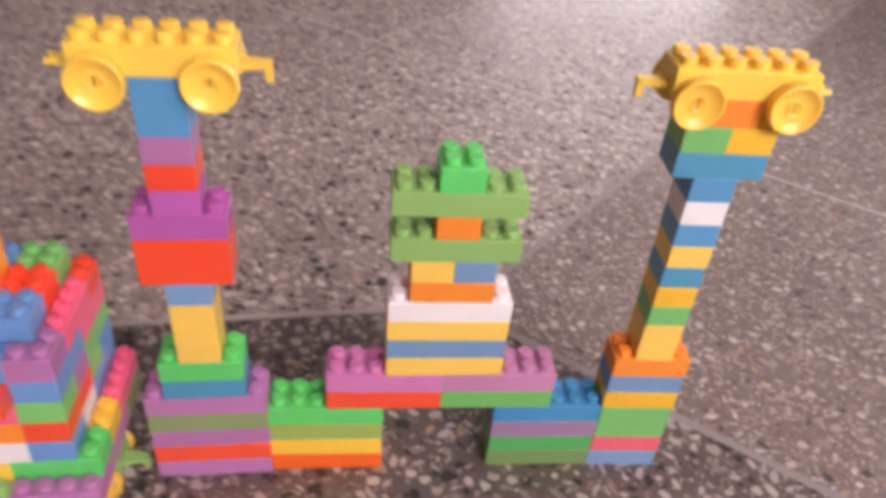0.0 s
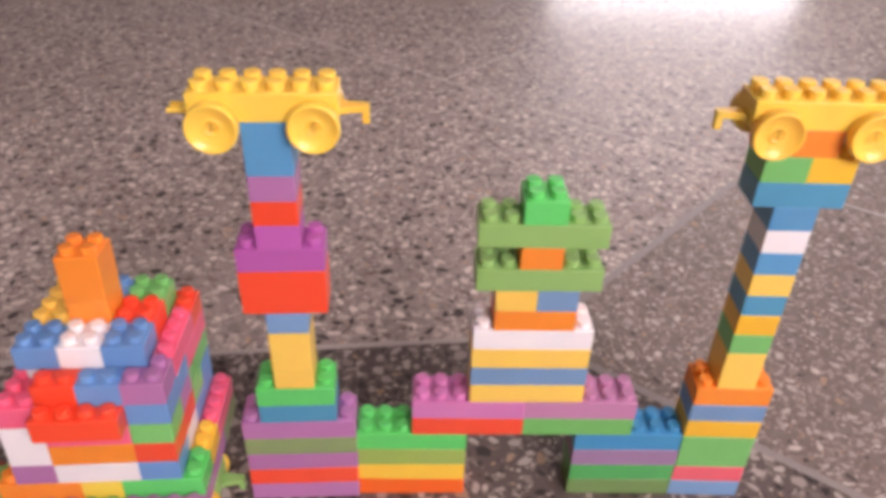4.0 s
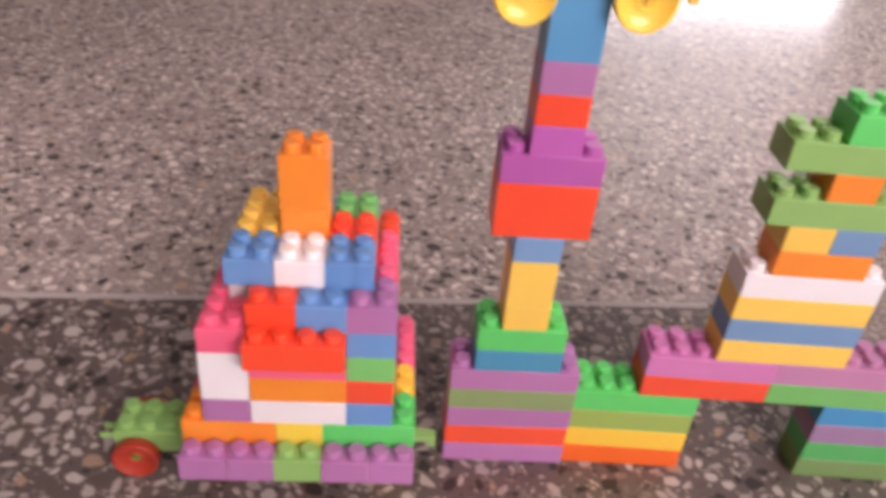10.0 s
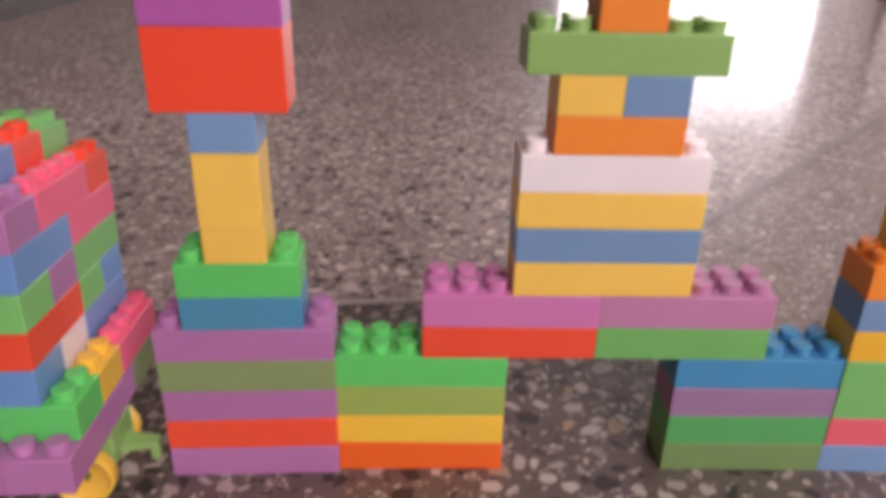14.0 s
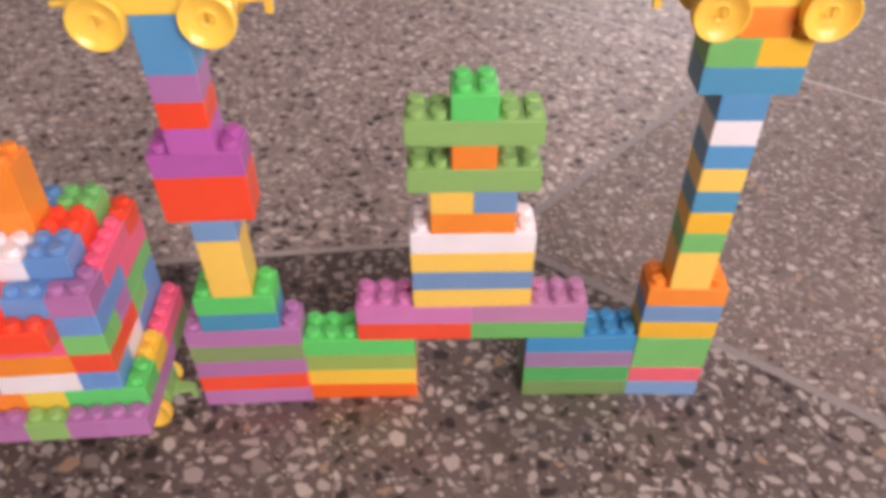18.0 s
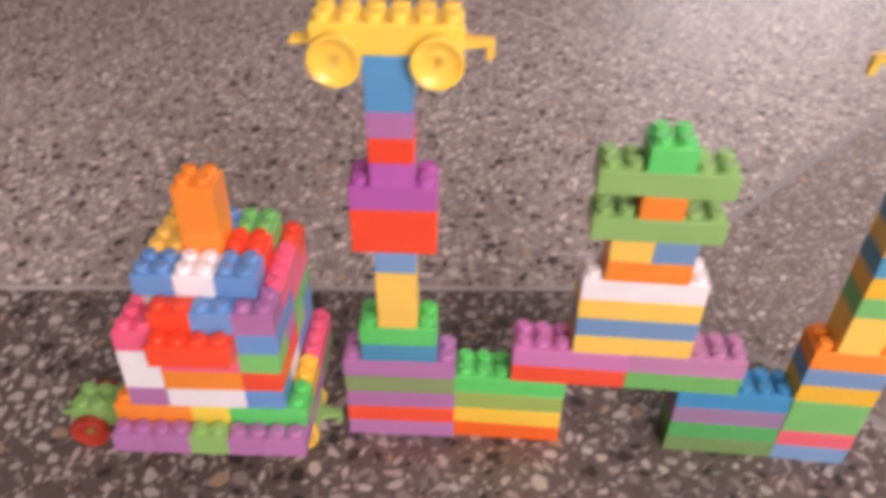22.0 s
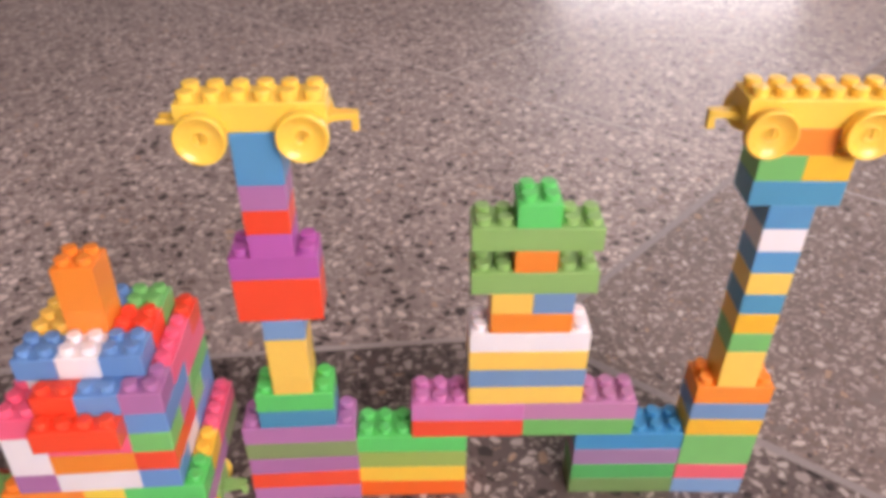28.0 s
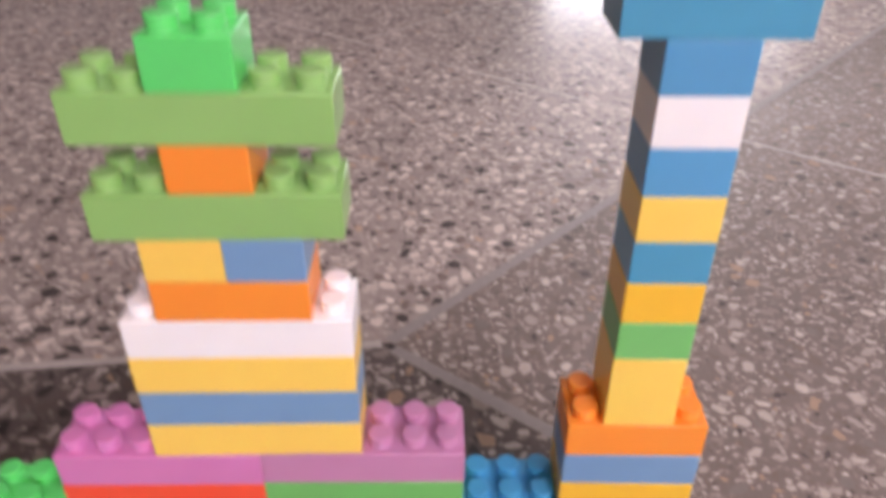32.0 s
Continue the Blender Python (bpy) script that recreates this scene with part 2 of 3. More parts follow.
# near black so that unseen walls darken the floor's far left
SHADE_WALL = plain("dark_shading_wall", (0.06, 0.045, 0.038), 0.6, 6.0, 0.2)
CEILING = plain("ceiling_plaster", (0.86, 0.84, 0.82), 0.9, 6.0, 0.06)
WOOD = plain("dark_wood", (0.10, 0.055, 0.035), 0.5, 30.0, 0.3)
RED_WOOD = plain("red_brown_wood", (0.26, 0.085, 0.045), 0.4, 40.0, 0.25)
DARK_GLOSS = plain("dark_gloss_board", (0.05, 0.045, 0.06), 0.2, 14.0, 0.3)
WHITE_GLOSS = plain("white_enamel", (0.8, 0.8, 0.8), 0.25, 14.0, 0.04)
PALE_JOINT = plain("pale_grey_cement", (0.56, 0.495, 0.475), 0.5, 160.0, 0.2)
FAINT_JOINT = plain("dark_grey_cement", (0.285, 0.25, 0.242), 0.5, 160.0, 0.2)
PALE_STONE = plain("sunlit_stone", (0.62, 0.6, 0.57), 0.8, 8.0, 0.1)

# ---- mesh helpers ----


def mesh_of(name, bm, mat, smooth=False):
    data = bpy.data.meshes.new(name)
    bm.to_mesh(data)
    bm.free()
    data.materials.append(mat)
    if smooth:
        data.polygons.foreach_set("use_smooth", [True] * len(data.polygons))
    return data


def part(name, bm, mat, parent=None, label="", m=None, smooth=False):
    ob = new(name, mesh_of(name, bm, mat, smooth))
    ob.parent = parent
    if m is not None:
        ob.matrix_basis = m
    if label:
        tagged(ob, label)
    return ob


def box(bm, x0, x1, y0, y1, z0, z1, bevel=0.0):
    r = bmesh.ops.create_cube(bm, size=1.0, matrix=Matrix.Translation(((x0 + x1) / 2, (y0 + y1) / 2, (z0 + z1) / 2)) @ Matrix.Diagonal((x1 - x0, y1 - y0, z1 - z0, 1)))
    if bevel:
        edges = list({e for v in r["verts"] for e in v.link_edges})
        bmesh.ops.bevel(bm, geom=edges, offset=bevel, segments=2, affect="EDGES", profile=0.5)
    return bm


def lathe(bm, rings, sides=20, m=Matrix()):
    """A turned solid round z from (radius, height) rings; a zero radius closes an end."""
    loops = []
    for r, z in rings:
        n = 1 if r == 0 else sides
        loops.append([bm.verts.new(m @ Vector((r * math.cos(2 * math.pi * k / sides), r * math.sin(2 * math.pi * k / sides), z))) for k in range(n)])
    for a, b in zip(loops, loops[1:]):
        for k in range(sides):
            quad = [a[k % len(a)], a[(k + 1) % len(a)], b[(k + 1) % len(b)], b[k % len(b)]]
            quad = [v for i, v in enumerate(quad) if v not in quad[:i]]
            if len(quad) > 2:
                bm.faces.new(quad)
    return bm


STUD_R, STUD_H = 0.345 * P, 0.39 * P


def moulded(x0, x1, y0, y1, z0, z1, nx, ny, wall, bevel, bare=()):
    """One hollow moulded block with rounded edges, open below, its studs growing out of the top face."""
    bm = bmesh.new()
    box(bm, x0, x1, y0, y1, z0, z1, bevel)
    low = min(bm.faces, key=lambda f: f.calc_center_median().z)
    bmesh.ops.inset_individual(bm, faces=[low], thickness=wall)
    hollow = bmesh.ops.extrude_discrete_faces(bm, faces=[low])["faces"][0]
    bmesh.ops.translate(bm, verts=list(hollow.verts), vec=(0, 0, z1 - z0 - 0.002))
    lid = max(bm.faces, key=lambda f: f.calc_center_median().z)
    rim = list(lid.edges)
    bmesh.ops.delete(bm, geom=[lid], context="FACES_ONLY")
    r, h, sides = STUD_R, STUD_H, 16
    dx, dy = (x1 - x0) / nx, (y1 - y0) / ny
    for i in range(nx):
        for j in range(ny):
            if (i, j) in bare:
                continue
            at = Matrix.Translation((x0 + (i + 0.5) * dx, y0 + (j + 0.5) * dy, z1))
            old = set(bm.edges)
            lathe(bm, ((r * 1.02, 0), (r * 0.97, 0.0005), (r * 1.045, h - 0.0009), (r * 1.03, h - 0.0003), (r * 0.96, h), (0, h)), sides, at)
            rim += [e for e in bm.edges if e not in old and all(abs(v.co.z - z1) < 1e-6 for v in e.verts)]
    bmesh.ops.triangle_fill(bm, edges=rim, use_beauty=True, use_dissolve=False)
    for f in bm.faces:
        f.smooth = len(f.verts) == 4 and f.calc_area() < 0.25 * P * P
    bmesh.ops.recalc_face_normals(bm, faces=bm.faces)
    return bm


def brick_bm(nx, ny, layers, bare=()):
    """A studded brick; its corner is the origin."""
    g = 0.00012
    return moulded(g, nx * P - g, g, ny * P - g, 0, layers * H - g, nx, ny, 0.0016, 0.00055, bare)


MESHES = {}
dice = random.Random(4)


def brick(parent, colour, x, y, layer, nx, ny, layers=1, wobble=1.0, bare=()):
    """One brick of a build, its place counted in studs and layers."""
    key = (colour, nx, ny, layers, bare)
    if key not in MESHES:
        MESHES[key] = mesh_of("brick", brick_bm(nx, ny, layers, bare), PLASTIC[colour])
    ob = new("brick", MESHES[key])
    ob.parent = parent
    a = radians(dice.uniform(-0.45, 0.45) * wobble)
    mid = Vector(((x + nx / 2) * P, (y + ny / 2) * P, layer * H))
    off = Vector((dice.uniform(-1, 1), dice.uniform(-1, 1), 0)) * 0.00022 * wobble
    ob.matrix_basis = Matrix.Translation(mid + off) @ Matrix.Rotation(a, 4, "Z") @ Matrix.Translation((-nx / 2 * P, -ny / 2 * P, 0))
    tagged(ob, NAMES[colour] + " plastic brick")
    return ob


NAMES = {"red": "bright red", "scarlet": "scarlet red", "orange": "bright orange", "yellow": "soft yellow", "gold": "golden yellow", "white": "glossy white",
         "pink": "hot pink", "purple": "purple", "magenta": "magenta purple", "mauve": "mauve pink", "lilac": "dusty lilac", "blue": "mid blue",
         "steel": "steel blue", "azure": "azure blue", "teal": "teal blue", "green": "bright green", "leaf": "leaf green", "lime": "lime green",
         "moss": "moss green", "emerald": "emerald green", "sage": "sage green", "vermilion": "orange red", "sun": "bright yellow", "olive": "olive green", "fern": "fern green", "dusk": "dusty mauve", "canary": "canary yellow", "periwinkle": "periwinkle blue", "coral": "coral pink"}


def thing(name, m, label, category, group="", kind=""):
    ob = new(name)
    ob.empty_display_size = 0.02
    ob.matrix_world = m
    return tagged(ob, label, category, group, kind)


def lean(x, y, turn, lx, ly, px, py):
    """The pose of a build whose studs count from the origin, turned about (px, py) and leaning lx, ly per unit of height."""
    m = Matrix.Translation(((px + x) * P, (py + y) * P, 0)) @ Matrix.Rotation(radians(turn), 4, "Z")
    return m @ Matrix.Rotation(lx, 4, "Y") @ Matrix.Rotation(-ly, 4, "X") @ Matrix.Translation((-px * P, -py * P, 0))


# ---- the room ----


def slab(name, x0, x1, y0, y1, z0, z1, mat, label, category, parent=None, kind="structure"):
    bm = bmesh.new()
    box(bm, x0, x1, y0, y1, z0, z1)
    ob = part(name, bm, mat, parent, label)
    return tagged(ob, label, category, "", kind)


X0, X1, Y0, Y1, TOP = -1.17, 5.4, -3.0, 9.0, 2.75
# the floor round the toys, whose chips are laid at the end of the file, and the floor beyond
FX0, FX1, FY0, FY1 = -1.17, 2.0, -0.32, 2.7
MEET = (9.0 * P, 14.1 * P)                 # where the joints meet
WEST_Y = MEET[1] + (FX0 - MEET[0]) * 0.089
SOUTH_X = MEET[0] + (MEET[1] - FY0) / 0.806


def panel(name, corners, mat, label):
    """A cast floor panel with the given outline."""
    bm = bmesh.new()
    f = bm.faces.new([bm.verts.new((x, y, -0.1)) for x, y in corners])
    up = bmesh.ops.extrude_face_region(bm, geom=[f])["geom"]
    bmesh.ops.translate(bm, verts=[v for v in up if isinstance(v, bmesh.types.BMVert)], vec=(0, 0, 0.1))
    bmesh.ops.recalc_face_normals(bm, faces=bm.faces)
    return tagged(part(name, bm, mat), label, "floor", "", "structure")


floor = panel("floor", ((FX0, FY0), (SOUTH_X, FY0), MEET, (FX0, WEST_Y)), DARK_BED, "polished dark brown terrazzo floor with large pale stone chips")
NE_SLOPE = 161.8 / 156                      # the joint that runs north-east from where the joints meet
NORTH_X = MEET[0] + (FY1 - MEET[1]) / NE_SLOPE
TURN_X = min(NORTH_X, FX1)
TURN_Y = MEET[1] + (TURN_X - MEET[0]) * NE_SLOPE
north_floor = panel("floor_north", (MEET, (TURN_X, TURN_Y), (FX1, FY1), (FX0, FY1), (FX0, WEST_Y)), NORTH_BED, "polished grey terrazzo floor with pale and dark stone chips")
east_floor = panel("floor_east", ((SOUTH_X, FY0), (FX1, FY0), (FX1, FY1), (TURN_X, TURN_Y), MEET), EAST_BED, "polished brown terrazzo floor with small pale stone chips")
# the same panels carried on to the walls
END_X, END_S, END_N = X1 + 0.2, Y0 - 0.2, Y1 + 0.2
FAR_S = MEET[0] + (MEET[1] - END_S) / 0.806
FAR_E = MEET[1] + (END_X - MEET[0]) * NE_SLOPE
panel("floor_south_beyond", ((X0 - 0.2, END_S), (FAR_S, END_S), (SOUTH_X, FY0), (X0 - 0.2, FY0)), DARK_TERRAZZO, "polished dark brown terrazzo floor towards the south wall")
panel("floor_east_beyond", ((FAR_S, END_S), (END_X, END_S), (END_X, FAR_E), (FX1, TURN_Y), (FX1, FY0), (SOUTH_X, FY0)), EAST_TERRAZZO, "polished brown terrazzo floor towards the pale plaster wall")
panel("floor_beyond", ((FX1, TURN_Y), (END_X, FAR_E), (END_X, END_N), (X0 - 0.2, END_N), (X0 - 0.2, FY1), (FX1, FY1)), TERRAZZO, "polished grey terrazzo floor further off, fine pale chips")
slab("ground", -40, 40, -40, 60, -0.22, -0.12, PALE_STONE, "pale sunlit paving outside the doorway", "ground")
slab("ceiling", X0 - 0.2, X1 + 0.2, Y0 - 0.2, Y1 + 0.2, TOP, TOP + 0.1, CEILING, "plain off-white plaster ceiling", "ceiling")
# out of view; set near and dark to cut light on the western floor
slab("wall_west", X0 - 0.2, X0, Y0 - 0.2, Y1 + 0.2, 0, TOP, SHADE_WALL, "unseen wall, set close and made dark to darken the floor", "wall")
# unseen east wall; its opening is there only for the fill lamp
bm = bmesh.new()
for y0, y1, z0, z1 in ((Y0 - 0.2, 2.1, 0, TOP), (4.7, Y1 + 0.2, 0, TOP), (2.1, 4.7, 0, 0.9), (2.1, 4.7, 2.3, TOP)):
    box(bm, X1, X1 + 0.2, y0, y1, z0, z1)
tagged(part("wall_east", bm, PLASTER), "plain pale plaster wall with an opening added for a fill lamp", "wall", "", "structure")
DX0, DX1, DTOP = 1.62, 4.8, 2.0


def pierced(name, y0, y1, x0, x1, z0, z1):
    """A wall across the room with one opening through it."""
    bm = bmesh.new()
    if name == "wall_south":
        box(bm, X0, x0, y0, y1, 0, TOP)
    else:
        # unseen stretch made dark so the polished floor mirrors darkness left of the doorway
        slab("wall_north_west", X0, x0, y0, y1, 0, TOP, SHADE_WALL, "unseen wall beside the doorway, made dark for the floor's reflection", "wall")
    box(bm, x1, X1, y0, y1, 0, TOP)
    box(bm, x0, x1, y0, y1, z1, TOP)
    if z0 > 0:
        box(bm, x0, x1, y0, y1, 0, z0)
    return tagged(part(name, bm, PLASTER), "plain plaster wall with an opening through it", "wall", "", "structure")


pierced("wall_north", Y1, Y1 + 0.2, DX0, DX1, 0, DTOP)
# the south opening is made up to hold the rear fill lamp
pierced("wall_south", Y0 - 0.2, Y0, 0.5, 2.7, 1.6, 2.65)

door = thing("door_1", pose(0, 0, 0), "dark wooden frame round an open bright doorway", "door", "", "structure")
for side in (DX0 - 0.07, DX1):
    bm = bmesh.new()
    box(bm, side, side + 0.07, Y1 - 0.02, Y1 + 0.1, 0, DTOP + 0.07, 0.004)
    part("door_frame", bm, WOOD, door)
bm = bmesh.new()
box(bm, DX0, DX1, Y1 - 0.02, Y1 + 0.1, DTOP, DTOP + 0.07, 0.004)
part("door_frame", bm, WOOD, door)

# unseen pale posts in the west wall's far corner, added for streaks in the floor
streak_posts = thing("reflection_posts", pose(X0, 5.3, 0), "unseen pale posts added to reflect as streaks in the floor", "door", "", "structure")
for y in (0.0, 3.3):
    bm = bmesh.new()
    box(bm, 0.0, 0.13, y, y + 0.14, 0, 2.1, 0.006)
    part("pale_post", bm, PLASTER, streak_posts)
bm = bmesh.new()
box(bm, 0.0, 0.13, -0.02, 3.46, 2.1, 2.22, 0.006)
part("pale_crossbar", bm, PLASTER, streak_posts)


def strip(x0, y0, x1, y1, width, mat):
    """A cement joint let into the floor, from stud to stud."""
    a, b = Vector((x0, y0, 0)) * P, Vector((x1, y1, 0)) * P
    side = (b - a).normalized().cross(Vector((0, 0, 1))) * width / 2
    bm = bmesh.new()
    n = max(2, int((b - a).length / 0.03))
    rows = []
    for k in range(n + 1):
        c = a.lerp(b, k / n)
        w = 1 + 0.18 * noise.noise(c * 40)
        rows.append((bm.verts.new(c - side * w + Vector((0, 0, 0.0004))), bm.verts.new(c + side * w + Vector((0, 0, 0.0004)))))
    for p, q in zip(rows, rows[1:]):
        bm.faces.new((p[0], p[1], q[1], q[0]))
    bmesh.ops.recalc_face_normals(bm, faces=bm.faces)
    return tagged(part("floor_joint", bm, mat), "grey cement joint between terrazzo floor panels", "floor joint", "floor joints", "structure")


strip(-73, 6.74, 8.6, 14.0, 0.0085, JOINT)
strip(9.0, 14.2, 165, 176, 0.011, FAINT_JOINT)
strip(9.2, 13.6, 160, -108, 0.011, FAINT_JOINT)
strip(-60, 117, 160, -61, 0.0052, PALE_JOINT)
strip(3.2, 66.0, 110, 178, 0.0052, PALE_JOINT)

# ---- the towers and the bridge ----

west = thing("toy_brick_tower", lean(0.03, -0.30, 2.25, -0.0006, -0.0041, -6, 0), "tall tower of coloured plastic toy bricks widening at a red block", "toy tower", "toy brick towers")
for k, c in enumerate(("purple", "scarlet", "purple", "moss", "purple")):
    brick(west, c, -9, 0, k, 6, 2)
for c, x, y, k, nx, n in (("teal", -8, 0, 5, 4, 1), ("green", -8, 0, 6, 4, 1), ("yellow", -7, 0, 7, 2, 1), ("yellow", -7, 0, 8, 2, 2), ("steel", -7, 0, 10, 2, 1),
                          ("red", -8, 0, 11, 4, 2), ("magenta", -8, 0, 13, 4, 1), ("magenta", -7, 0, 14, 2, 1), ("red", -7, 0, 15, 2, 1), ("purple", -7, 0, 16, 2, 1), ("blue", -7, 0, 17, 2, 2)):
    brick(west, c, x, y, k, nx, 2, n)

east = thing("toy_brick_tower", lean(-0.06, -0.09, -1.71, -0.0048, -0.009, 17, 0), "slim striped tower of blue, yellow and white toy bricks", "toy tower", "toy brick towers")
for c, x, k, nx, n in (("steel", 15, 0, 4, 1), ("coral", 15, 1, 4, 1), ("leaf", 15, 2, 4, 2), ("gold", 15, 4, 4, 1), ("steel", 15, 5, 4, 1), ("orange", 15, 6, 4, 1),
                       ("yellow", 16, 7, 2, 2), ("leaf", 16, 9, 2, 1), ("gold", 16, 10, 2, 1), ("teal", 16, 11, 2, 1), ("yellow", 16, 12, 2, 1), ("blue", 16, 13, 2, 1),
                       ("white", 16, 14, 2, 1), ("blue", 16, 15, 2, 1), ("teal", 15, 16, 4, 1), ("leaf", 15, 17, 2, 1), ("gold", 17, 17, 2, 1), ("orange", 16, 18, 2, 1)):
    brick(east, c, x, 0, k, nx, 2, n)

bridge = thing("toy_brick_bridge", pose(0, 0, 0), "toy brick bridge on two piers carrying a striped tower", "toy bridge")
for k, c in enumerate(("vermilion", "sun", "olive", "green")):
    brick(bridge, c, -3, 0, k, 6, 2)
for k, c in enumerate(("sage", "emerald", "lilac", "azure")):
    brick(bridge, c, 9, 0, k, 6, 2)
for c, x, k, nx in (("scarlet", 0, 4, 6), ("fern", 6, 4, 6), ("mauve", 0, 5, 6), ("dusk", 6, 5, 6), ("yellow", 3, 6, 6), ("steel", 3, 7, 6), ("yellow", 3, 8, 6), ("white", 3, 9, 6),
                    ("orange", 4, 10, 4), ("yellow", 4, 11, 2), ("steel", 6, 11, 2), ("lime", 3, 12, 6), ("orange", 5, 13, 2), ("lime", 3, 14, 6), ("green", 5, 15, 2)):
    ob = brick(bridge, c, x, 0, k, nx, 2)
    ob.location += Vector((-0.0083, -0.0024, 0)) * max(0, k - 6) * H

# ---- the wagons ----
WHEEL_R, DECK_Z = 1.06 * P, 1.12 * P


def wagon(m, body, wheel, label, hub=None, front=None):
    """A six-by-two stud wagon with a hook and a fork; the origin is on the ground under its middle, the hook points along +x."""
    top = thing("toy_wagon", m, label, "toy wagon", "toy wagons")
    g = 0.0002
    bm = moulded(-3 * P + g, 3 * P - g, -P + g, P - g, DECK_Z, DECK_Z + H, 6, 2, 0.0016, 0.0007)
    part("chassis", bm, body, top)
    # hook: a tapering tongue with a peg that points down
    bm = bmesh.new()
    zt = DECK_Z + 0.1 * H
    prof = [(3 * P - 0.0008, 0.5 * P), (3.3 * P, 0.34 * P), (4.05 * P, 0.24 * P), (4.2 * P, 0.18 * P)]
    t = 0.14 * P
    loop = [bm.verts.new((x, -w, zt)) for x, w in prof] + [bm.verts.new((x, w, zt)) for x, w in reversed(prof)]
    f = bm.faces.new(loop)
    up = bmesh.ops.extrude_face_region(bm, geom=[f])["geom"]
    bmesh.ops.translate(bm, verts=[v for v in up if isinstance(v, bmesh.types.BMVert)], vec=(0, 0, 2 * t))
    box(bm, 3.88 * P, 4.2 * P, -0.17 * P, 0.17 * P, zt - 0.55 * P, zt + t, 0.0006)
    bmesh.ops.recalc_face_normals(bm, faces=bm.faces)
    part("hook", bm, body, top)
    # fork: two prongs
    bm = bmesh.new()
    box(bm, -3.35 * P, -3 * P + 0.0008, -0.42 * P, 0.42 * P, zt, zt + 0.26 * P, 0.0006)
    for s in (-1, 1):
        box(bm, -3.95 * P, -3.3 * P, s * 0.3 * P - 0.13 * P, s * 0.3 * P + 0.13 * P, zt + 0.01 * P, zt + 0.24 * P, 0.0012)
    part("coupling_fork", bm, body, top)
    for x in (-2, 2):
        bm = bmesh.new()
        lathe(bm, ((0, -1.04 * P), (0.16 * P, -1.04 * P), (0.16 * P, 1.04 * P), (0, 1.04 * P)), 10, Matrix.Rotation(radians(90), 4, "X"))
        part("axle", bm, hub or body, top, m=pose(x * P, 0, WHEEL_R))
        bm = bmesh.new()
        box(bm, (x - 0.55) * P, (x + 0.55) * P, -0.85 * P, 0.85 * P, WHEEL_R - 0.25 * P, DECK_Z + 0.003, 0.0008)
        part("axle_block", bm, body, top)
        for s in (-1, 1):
            bm = bmesh.new()
            r, w = WHEEL_R, 0.62 * P
            lathe(bm, ((0, 0), (r * 0.9, 0), (r * 0.97, 0.0006), (r, 0.0016), (r, w - 0.0014), (r * 0.99, w - 0.0006), (r * 0.96, w - 0.0001), (r * 0.93, w), (r * 0.9, w - 0.0003), (r * 0.82, w - 0.0016),
                       (r * 0.68, w - 0.003), (r * 0.5, w - 0.004), (r * 0.36, w - 0.0044), (r * 0.34, w - 0.0044), (r * 0.33, w - 0.0038), (r * 0.29, w - 0.0037), (r * 0.27, w - 0.0043), (r * 0.21, w - 0.0045), (r * 0.2, w - 0.0092), (0, w - 0.0092)), 36)
            bmesh.ops.recalc_face_normals(bm, faces=bm.faces)
            wh = part("wheel", bm, front if front and x > 0 else wheel, top, smooth=True, m=pose(x * P, s * 1.01 * P, WHEEL_R, 90 if s < 0 else -90))
            bm = bmesh.new()
            for d in (-1, 1):
                # one half of the hub, a D-shaped prong
                arc = [(d * (0.05 + 0.145 * math.cos(a)) * P, 0.19 * math.sin(a) * P) for a in (k * math.pi / 8 - math.pi / 2 for k in range(9))]
                face = bm.faces.new([bm.verts.new((u, v, w - 0.0088)) for u, v in arc])
                up = bmesh.ops.extrude_face_region(bm, geom=[face])["geom"]
                bmesh.ops.translate(bm, verts=[v for v in up if isinstance(v, bmesh.types.BMVert)], vec=(0, 0, 0.0052))
            bmesh.ops.recalc_face_normals(bm, faces=bm.faces)
            part("split_hub", bm, hub or body, wh)
    return top


YEL, LIM = PLASTIC["wagon_yellow"], PLASTIC["lime"]
high = 19 * H - DECK_Z
wagon(west.matrix_world @ pose(-6 * P, P, high), YEL, YEL, "yellow plastic toy wagon balanced on top of a brick tower")
wagon(east.matrix_world @ pose(17 * P, P, high, 0, 0, 180), YEL, YEL, "yellow plastic toy wagon balanced on top of a brick tower")

